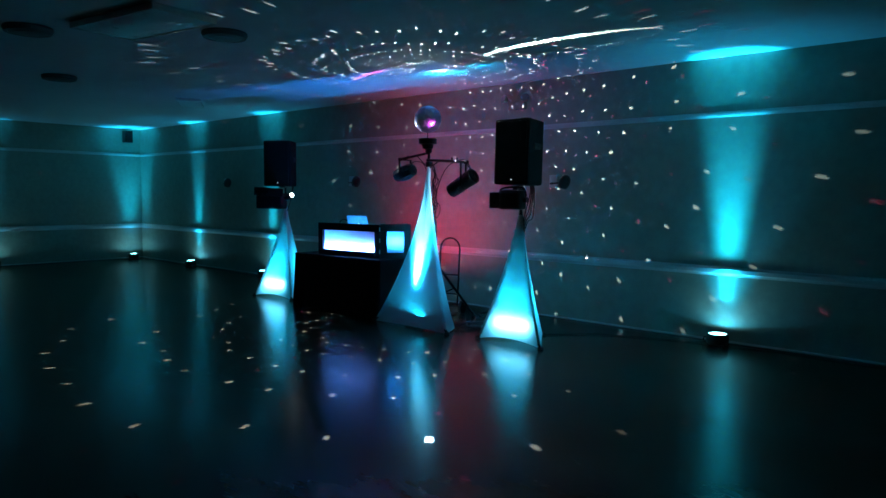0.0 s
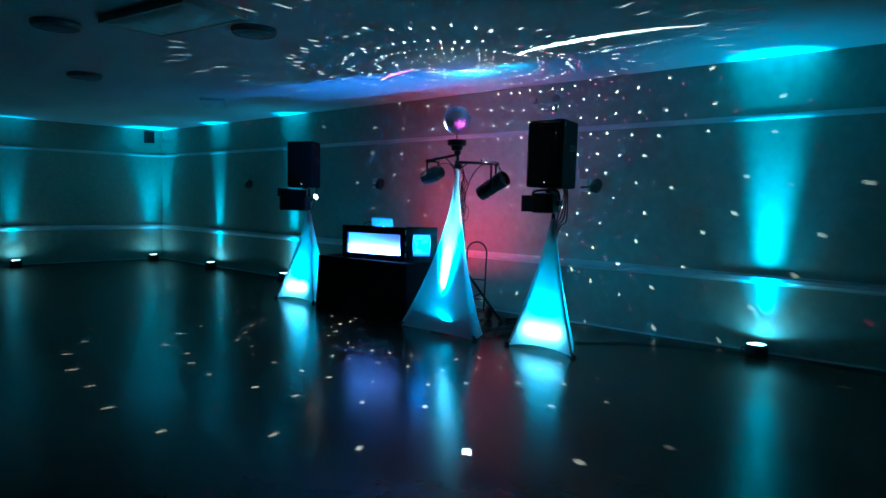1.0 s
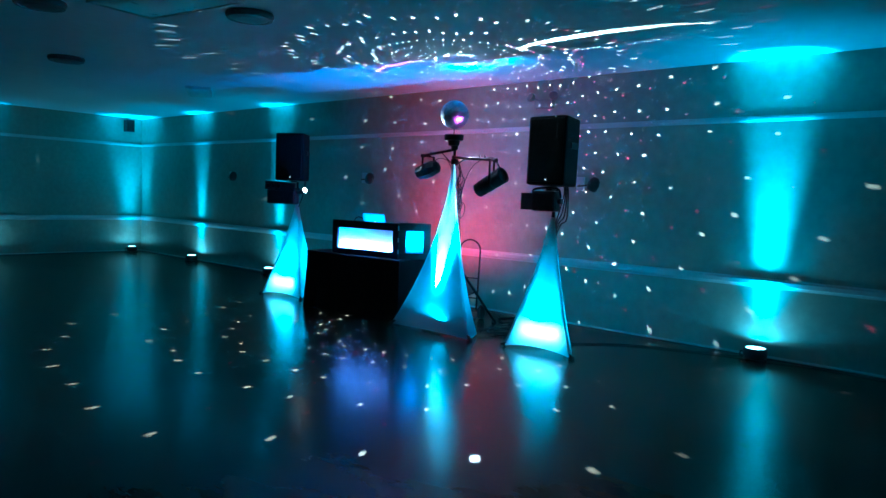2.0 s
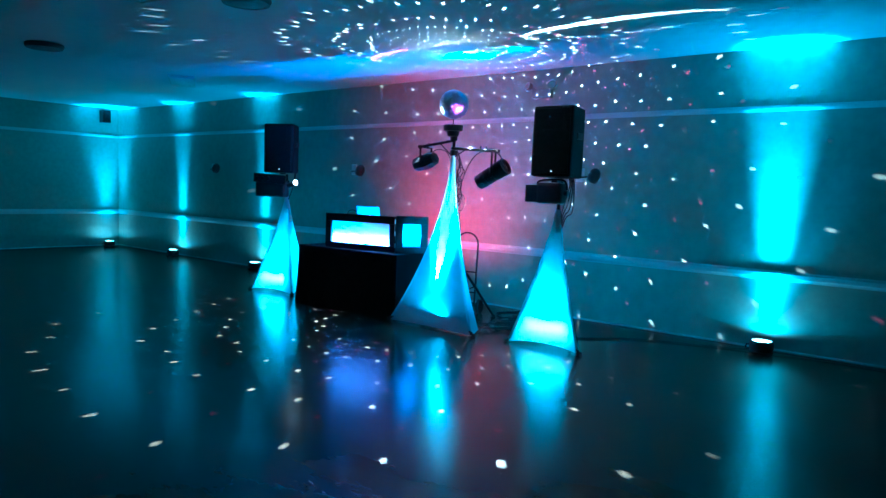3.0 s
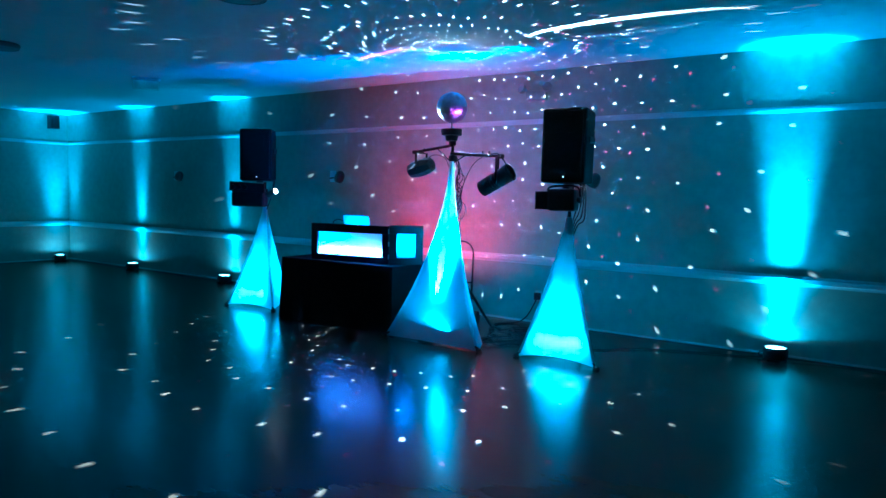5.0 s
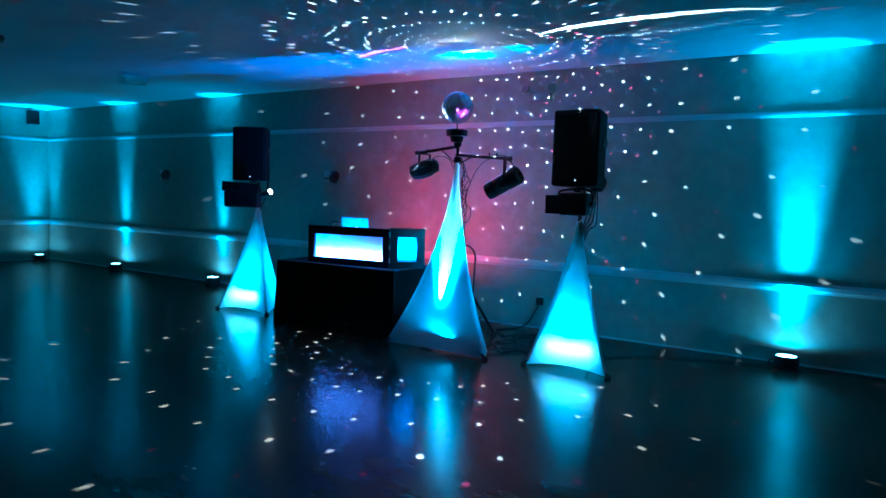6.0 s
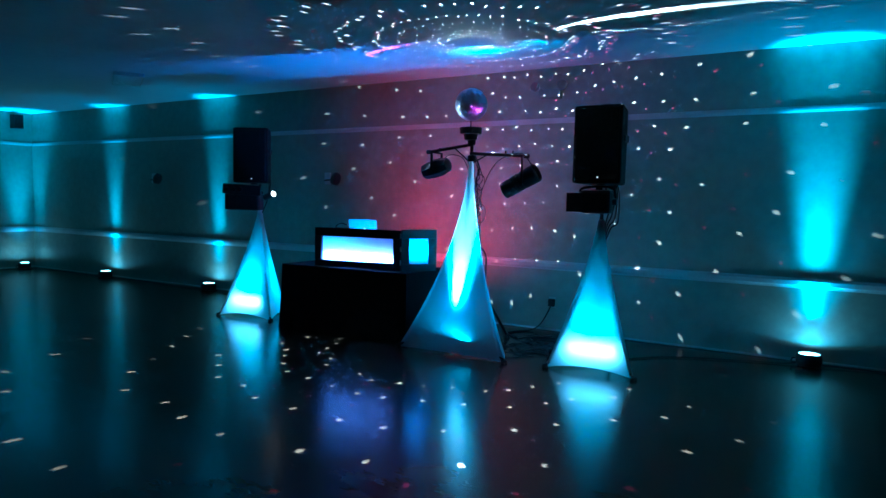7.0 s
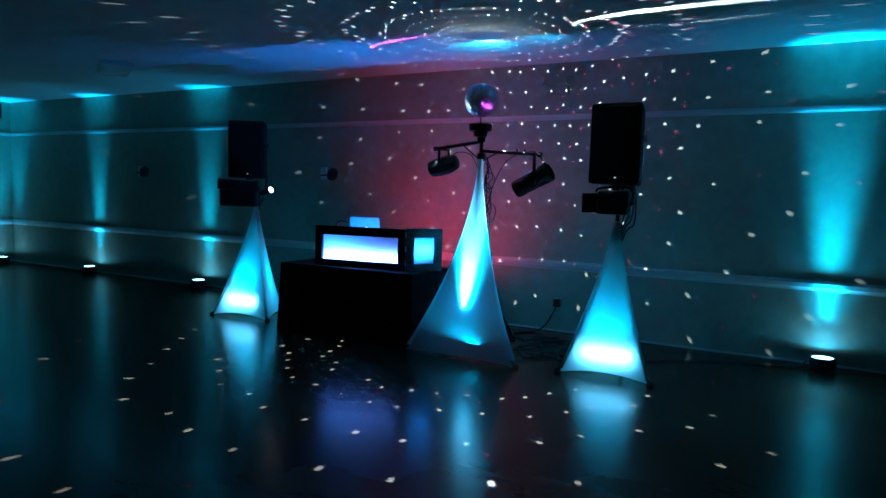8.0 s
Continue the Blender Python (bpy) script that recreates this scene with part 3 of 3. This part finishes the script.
part("tabletop", box(-0.82, 0.82, -0.37, 0.37, 0.695, 0.725, 0.006), BLACK, table)
for sx in (-1, 1):
    for sy in (-1, 1):
        part("leg", tube([(sx * 0.72, sy * 0.30, 0.0), (sx * 0.72, sy * 0.30, 0.695)], 0.014), STEEL, table)


def drape():
    """A cloth that lies on the top and hangs to the floor in slack folds, wider at the hem."""
    ob = thing("tablecloth", TAB, "black floor-length cloth draped over the table", "tablecloth")
    bm = bmesh.new()
    loop = []
    nx, ny = 60, 26
    for k in range(nx):
        loop.append((-0.835 + 1.67 * k / nx, -0.385))
    for k in range(ny):
        loop.append((0.835, -0.385 + 0.77 * k / ny))
    for k in range(nx):
        loop.append((0.835 - 1.67 * k / nx, 0.385))
    for k in range(ny):
        loop.append((-0.835, 0.385 - 0.77 * k / ny))
    n, rows = len(loop), 12
    rings = []
    for r in range(rows + 1):
        h = r / rows
        ring = []
        for k, (x, y) in enumerate(loop):
            fold = 0.5 + 0.5 * math.sin(k * 0.55 + 1.3 * math.sin(k * 0.13))
            side = min(1.0, max(0.12, (0.55 - x) / 0.8))
            out = 0.004 + h * (0.012 + 0.035 * fold * h) * side
            nx_, ny_ = (x / 0.835) ** 9, (y / 0.385) ** 9
            ring.append(bm.verts.new((x + out * nx_, y + out * ny_, 0.732 * (1 - h) + 0.004)))
        rings.append(ring)
    for r0, r1 in zip(rings, rings[1:]):
        for k in range(n):
            bm.faces.new((r0[k], r0[(k + 1) % n], r1[(k + 1) % n], r1[k]))
    bm.faces.new(rings[0])
    ob2 = part("cloth", bm, TABLECLOTH, ob, smooth=False)
    return ob


drape()

Z0 = 0.738
FA, FB, FC = Vector((-7.19, 5.775, Z0)), Vector((-6.135, 5.905, Z0)), Vector((-5.865, 6.185, Z0))
booth = thing("booth_front", Matrix(), "black folding booth panels with blue lit cloth windows on the table", "booth panel")


def booth_panel(a, b, high, name, side):
    run = (b - a)
    wide = run.length
    m = Matrix.Translation(a) @ Matrix.Rotation(math.atan2(run.y, run.x), 4, "Z")
    rim, thick = 0.085, 0.035
    for nm, bx in (("bottom_rail", (0, wide, 0, 0.072)), ("top_rail", (0, wide, high - 0.092, high)), ("stile", (0, rim, 0.0725, high - 0.0925)), ("stile", (wide - rim, wide, 0.0725, high - 0.0925))):
        part(nm, turned(box(bx[0] + 0.001, bx[1] - 0.001, 0, thick, bx[2], bx[3], 0.003), m), BLACK, booth)
    part("cloth_window", turned(sheet(rim - 0.01, wide - rim + 0.01, thick - 0.001, 0.06, high - 0.08), m), CLOTH, booth, "white cloth window lit blue from behind")
    return m


booth_panel(FA, FB, 0.422, "front", 0)
booth_panel(FB + Vector((0.012, 0.004, 0)), FC, 0.432, "wing", 1)
for z in (0.06, 0.20, 0.34):
    part("hinge", tube([FB + Vector((0.006, -0.002, z)), FB + Vector((0.006, -0.002, z + 0.05))], 0.007), ALLOY, booth, "small bright hinge")

lap = thing("laptop", pose(-6.80, 6.16, 0.95, 0, 0, 6), "open silver laptop on a raised stand behind the booth panel", "laptop")
part("base", box(-0.18, 0.18, 0.0, 0.25, 0.20 - 0.155, 0.217 - 0.155, 0.004), ALLOY, lap)
lid = part("lid", turned(box(-0.18, 0.18, -0.006, 0.0, 0.0, 0.245, 0.002), Matrix.Translation((0, 0, 0.062)) @ Matrix.Rotation(radians(12), 4, "X")), ALLOY, lap, "silver lid lit blue")
part("badge", turned(lathe([(0.018, 0), (0.018, 0.0012), (0.012, 0.002)], 18), Matrix.Translation((0.02, -0.034, 0.185)) @ Matrix.Rotation(radians(102), 4, "X")), LOGO, lid, "small glowing white badge")
riser = thing("laptop_stand", pose(-6.80, 6.16, 0.738, 0, 0, 6), "black laptop stand on the table", "laptop stand")
part("shelf", box(-0.15, 0.15, 0.01, 0.24, 0.245, 0.256, 0.002), STEEL, riser)
for sx in (-0.13, 0.13):
    part("leg", box(sx - 0.01, sx + 0.01, 0.02, 0.23, 0.0, 0.012, 0.002), STEEL, riser)
    part("upright", tube([(sx, 0.20, 0.006), (sx, 0.12, 0.245)], 0.008), STEEL, riser)
mix = thing("mixing_deck", pose(-7.18, 6.15, 0.738, 0, 0, 4), "black mixing deck on the table behind the booth panel", "mixing deck")
part("case", box(-0.20, 0.20, -0.14, 0.18, 0.0, 0.35, 0.012), BLACK, mix)
part("jog_wheel", lathe([(0.07, 0.35), (0.07, 0.368), (0.06, 0.372)], 24, centre=(-0.09, 0.02, 0)), STEEL, mix)
part("gooseneck", tube(smooth_line([(-0.05, 0.05, 0.35), (-0.06, 0.05, 0.42), (0.02, 0.04, 0.455), (0.10, 0.03, 0.44)]), 0.007), STEEL, mix)


# ---- things on the walls ----
def sconce(m):
    """A pale plate with a short arm and a dark round shade beside it, tilted to the floor."""
    ob = thing("wall_sconce", m, "unlit wall sconce, pale plate with a dark round shade", "wall lamp", "wall sconces")
    part("backplate", box(-0.13, -0.03, -0.03, 0, -0.08, 0.08, 0.008), TRIM, ob, "pale painted backplate")
    part("arm", tube(smooth_line([(-0.08, -0.03, -0.02), (-0.07, -0.09, -0.03), (0.06, -0.11, -0.02), (0.14, -0.11, 0.0)]), 0.011), BRONZE, ob)
    tilt = Matrix.Translation((0.15, -0.12, -0.01)) @ Matrix.Rotation(radians(24), 4, "Y") @ Matrix.Diagonal((0.8, 0.8, 0.9, 1))
    shade = part("shade", turned(lathe([(0.012, 0.10), (0.045, 0.09), (0.075, 0.055), (0.088, 0.0), (0.082, -0.05), (0.066, -0.085), (0.060, -0.085), (0.075, -0.045), (0.08, 0.0), (0.068, 0.05), (0.01, 0.085)], 24), tilt), BLACK, ob, "black round shade", smooth=True)
    part("bulb", turned(lathe([(0.012, 0.06), (0.02, 0.03), (0.033, -0.01), (0.03, -0.04), (0.008, -0.055)], 16), tilt), FROST, shade, "unlit frosted bulb", smooth=True)
    return ob


sc = sconce(pose(-4.52, NORTH, 1.72))
for x in (-8.38, -12.20):
    copy_thing(sc, pose(x, NORTH, 1.75))

em = thing("emergency_light", pose(-5.16, NORTH, 2.72), "dull ivory twin-head emergency light on the wall above the rail", "emergency light")
part("body", box(-0.13, 0.13, -0.07, 0, -0.075, 0.035, 0.012), DULL, em)
for sx in (-1, 1):
    part("lamp_head", turned(lathe([(0.03, 0), (0.05, 0.02), (0.055, 0.06), (0.05, 0.064)], 16), Matrix.Translation((sx * 0.15, -0.06, 0.05)) @ Matrix.Rotation(radians(70), 4, "X") @ Matrix.Rotation(radians(sx * 20), 4, "Y")), DULL, em)
    part("neck", tube([(sx * 0.10, -0.04, 0.03), (sx * 0.15, -0.05, 0.055)], 0.012), DULL, em)

cs = thing("wall_speaker", pose(WEST, 7.12, 2.68, 0, 0, 90), "small dark speaker box mounted high in the corner", "speaker")
part("box", box(-0.09, 0.09, -0.20, -0.045, 0.0, 0.27, 0.012), BLACK, cs)
part("grille", box(-0.078, 0.078, -0.207, -0.199, 0.015, 0.255, 0.003), STEEL, cs)
part("bracket", box(-0.03, 0.03, -0.046, 0.0, 0.10, 0.18, 0.004), STEEL, cs)


# ---- things on the ceiling ----
def troffer(m):
    """A long unlit ceiling light: thin metal frame and a slightly bellied acrylic lens."""
    ob = thing("ceiling_light", m, "unlit long ceiling light with a glossy acrylic lens", "ceiling light", "ceiling lights")
    for nm, b in (("frame_side", (-0.60, 0.60, -0.30, -0.275)), ("frame_side", (-0.60, 0.60, 0.275, 0.30)), ("frame_end", (-0.60, -0.575, -0.2745, 0.2745)), ("frame_end", (0.575, 0.60, -0.2745, 0.2745))):
        part(nm, box(*b, -0.055, 0.0, 0.004), VENT, ob)
    bm = bmesh.new()
    nx, ny = 16, 10
    grid = [[bm.verts.new((-0.574 + 1.148 * i / nx, -0.274 + 0.548 * j / ny, -0.045 - 0.035 * (math.sin(math.pi * i / nx) * math.sin(math.pi * j / ny)) ** 0.5)) for j in range(ny + 1)] for i in range(nx + 1)]
    for i in range(nx):
        for j in range(ny):
            bm.faces.new((grid[i][j], grid[i][j + 1], grid[i + 1][j + 1], grid[i + 1][j]))
    part("lens", bm, ACRYLIC, ob, "glossy white acrylic lens", smooth=True)
    return ob


tr = troffer(pose(-5.75, 2.80, CEIL, 0, 0, 8))
copy_thing(tr, pose(-10.42, 5.72, CEIL, 0, 0, -32) @ Matrix.Diagonal((0.8, 0.6, 0.7, 1)))


def downlight(m):
    ob = thing("ceiling_speaker", m, "round dark ceiling speaker below the plaster", "ceiling speaker", "round ceiling fittings")
    part("rim", lathe([(0.20, 0.0), (0.205, -0.02), (0.19, -0.05), (0.16, -0.055), (0.15, -0.045)], 32, caps=False), GREY, ob)
    part("grille", lathe([(0.155, -0.05), (0.12, -0.06), (0.02, -0.066)], 32), GREY, ob)
    return ob


dn = downlight(pose(-5.62, 3.50, CEIL))
for x, y in ((-6.80, 2.25), (-9.38, 3.40)):
    copy_thing(dn, pose(x, y, CEIL))


# ---- cables and clutter on the floor ----
rng = random.Random(3)


def cable(name, points, r, label, n=6):
    ob = mesh_object(name, tube(smooth_line(points, n), r, 7), RUBBER, True)
    return tagged(ob, label, "cable")


cable("power_cable", [(-4.15, 6.25, 0.009), (-3.90, 6.52, 0.009), (-3.55, 6.86, 0.009), (-2.92, 7.12, 0.009), (-2.66, 7.20, 0.009), (-2.52, 7.26, 0.02)], 0.0055, "black power cable lying on the floor to the uplight")
cable("power_cable", [(-2.33, 7.28, 0.02), (-1.9, 7.36, 0.008), (-1.2, 7.33, 0.008), (-0.2, 7.38, 0.008), (1.0, 7.36, 0.008)], 0.0055, "black power cable along the foot of the wall")
cable("power_cable", [(-15.7, 7.15, 0.01), (-15.0, 7.34, 0.008), (-14.2, 7.28, 0.008), (-13.5, 7.27, 0.01)], 0.0055, "black power cable along the foot of the wall")
cable("power_cable", [(-13.28, 7.25, 0.01), (-12.5, 7.34, 0.008), (-11.6, 7.27, 0.008), (-10.8, 7.26, 0.01)], 0.0055, "black power cable along the foot of the wall")
cable("power_cable", [(-10.6, 7.22, 0.01), (-10.0, 7.1, 0.008), (-9.3, 6.9, 0.008), (-8.6, 6.7, 0.008)], 0.0055, "black power cable along the foot of the wall")
for k in range(7):
    a = Vector((-5.25 + rng.uniform(-0.1, 0.2), 6.25 + rng.uniform(-0.2, 0.4), 0.010 + 0.004 * k))
    b = Vector((-4.62 + rng.uniform(-0.2, 0.25), 6.10 + rng.uniform(-0.25, 0.5), 0.010 + 0.004 * k))
    mids = [a.lerp(b, s) + Vector((rng.uniform(-0.12, 0.12), rng.uniform(-0.22, 0.22), 0.004 * k)) for s in (0.25, 0.5, 0.75)]
    cable("signal_cable", [a, *mids, b], 0.007, "black cable in a loose heap behind the stands")
for k in range(5):
    x, y = HX + 0.03 + 0.008 * k, HY + 0.03
    zs = [1.92 - 0.02 * k - 0.072 * n for n in range(1, 13)]
    pts = [(x, y, 1.92 - 0.02 * k)] + [(x + rng.uniform(-0.02, 0.05), y + rng.uniform(-0.015, 0.025), z + rng.uniform(-0.02, 0.02)) for z in zs] + [(HX + 0.03, y, 0.95)]
    cable("lamp_cable", pts, 0.0045, "thin black lamp cable hanging in kinks down the stand", 4)
for z, r in ((1.66, 0.05), (1.36, 0.06)):
    loop = [(HX + 0.03 + r + r * math.cos(a), HY + 0.035 + 0.01 * math.sin(2 * a), z + 1.5 * r * math.sin(a)) for a in [math.pi + 2 * math.pi * n / 8 for n in range(9)]]
    cable("lamp_cable", loop, 0.0045, "coiled slack of black lamp cable tied to the stand", 3)
cable("lamp_cable", [(-4.66, 5.93, 1.76), (-4.80, 5.95, 1.93), (-5.05, 5.95, 1.86), (-5.20, 5.95, 1.62), (-5.28, 5.96, 1.3)], 0.0045, "thin black lamp cable slung below the crossbar")
cable("lamp_cable", [(-5.70, 5.97, 1.86), (-5.60, 5.97, 1.93), (-5.45, 5.97, 1.90), (-5.36, 5.96, 1.75)], 0.0045, "thin black lamp cable slung below the crossbar")
for k in range(4):
    x = -3.95 + 0.015 * k
    cable("speaker_cable", [(x - 0.02, 6.02, 1.67), (x + 0.03, 5.97, 1.58), (x + 0.012 * k, 5.95, 1.42 - 0.03 * k), (x - 0.02, 5.94, 1.33 - 0.02 * k), (-3.985 + 0.006 * k, 5.93, 1.25 - 0.03 * k)], 0.006, "black cable hanging below the loudspeaker")
for k in range(2):
    cable("speaker_cable", [(-8.26 + 0.03 * k, 6.14, 1.66), (-8.23, 6.10, 1.5), (-8.27, 6.09, 1.38), (-8.36, 6.08, 1.22)], 0.006, "black cable hanging below the loudspeaker")


for k in range(3):
    a = Vector((-5.15 + 0.1 * k, 6.95 - 0.1 * k, 0.010))
    cable("power_cable", [a, a + Vector((0.25, 0.1, 0.004)), a + Vector((0.1, -0.25, 0.008)), a + Vector((0.5, -0.3, 0.01)), (-4.75 + 0.1 * k, 6.3, 0.012), (-4.45, 6.2 - 0.1 * k, 0.010)], 0.008, "black cable in a loose heap behind the stands")
outlet = thing("wall_outlet", pose(-5.07, NORTH, 0.33), "wall outlet with a black plug above the floor", "outlet")
part("plate", box(-0.04, 0.04, -0.006, 0, -0.06, 0.06, 0.002), OFFWHITE, outlet)
part("plug", box(-0.035, 0.035, -0.055, -0.0065, -0.045, 0.04, 0.008), RUBBER, outlet, "black plug")
cable("power_cable", [(-5.07, NORTH - 0.05, 0.30), (-5.09, NORTH - 0.09, 0.22), (-5.16, NORTH - 0.14, 0.08), (-5.26, NORTH - 0.2, 0.012), (-5.4, 7.0, 0.009), (-5.2, 6.8, 0.009)], 0.008, "black power cable from the outlet to the stands")
cable("power_cable", [(-15.95, 4.2, 0.01), (-15.92, 5.0, 0.008), (-15.98, 5.9, 0.008), (-15.9, 6.6, 0.008), (-15.8, 7.0, 0.01)], 0.0055, "black power cable along the foot of the wall")


def hand_truck():
    ob = thing("hand_truck", pose(-5.73, 6.70, 0, 0, 0, 14), "folded metal hand truck standing behind the lighting stand", "hand truck")
    arch = [(-0.14, 0.06, 0.10)] + [(-0.14 * math.cos(a), 0.12, 0.84 + 0.14 * math.sin(a)) for a in [math.pi * k / 10 for k in range(11)]] + [(0.14, 0.06, 0.10)]
    part("frame", tube(arch, 0.011, 10), STEEL, ob, smooth=True)
    for z in (0.25, 0.5):
        part("cross_bar", tube([(-0.15, 0.08, z), (0.15, 0.08, z)], 0.009), STEEL, ob)
    part("toe_plate", box(-0.17, 0.17, -0.14, 0.06, 0.012, 0.018, 0.002), STEEL, ob)
    part("axle", tube([(-0.20, 0.08, 0.085), (0.20, 0.08, 0.085)], 0.009), STEEL, ob)
    for sx in (-1, 1):
        part("wheel", tube([(sx * 0.185, 0.08, 0.085), (sx * 0.22, 0.08, 0.085)], 0.085, 20), RUBBER, ob)
    return ob


hand_truck()
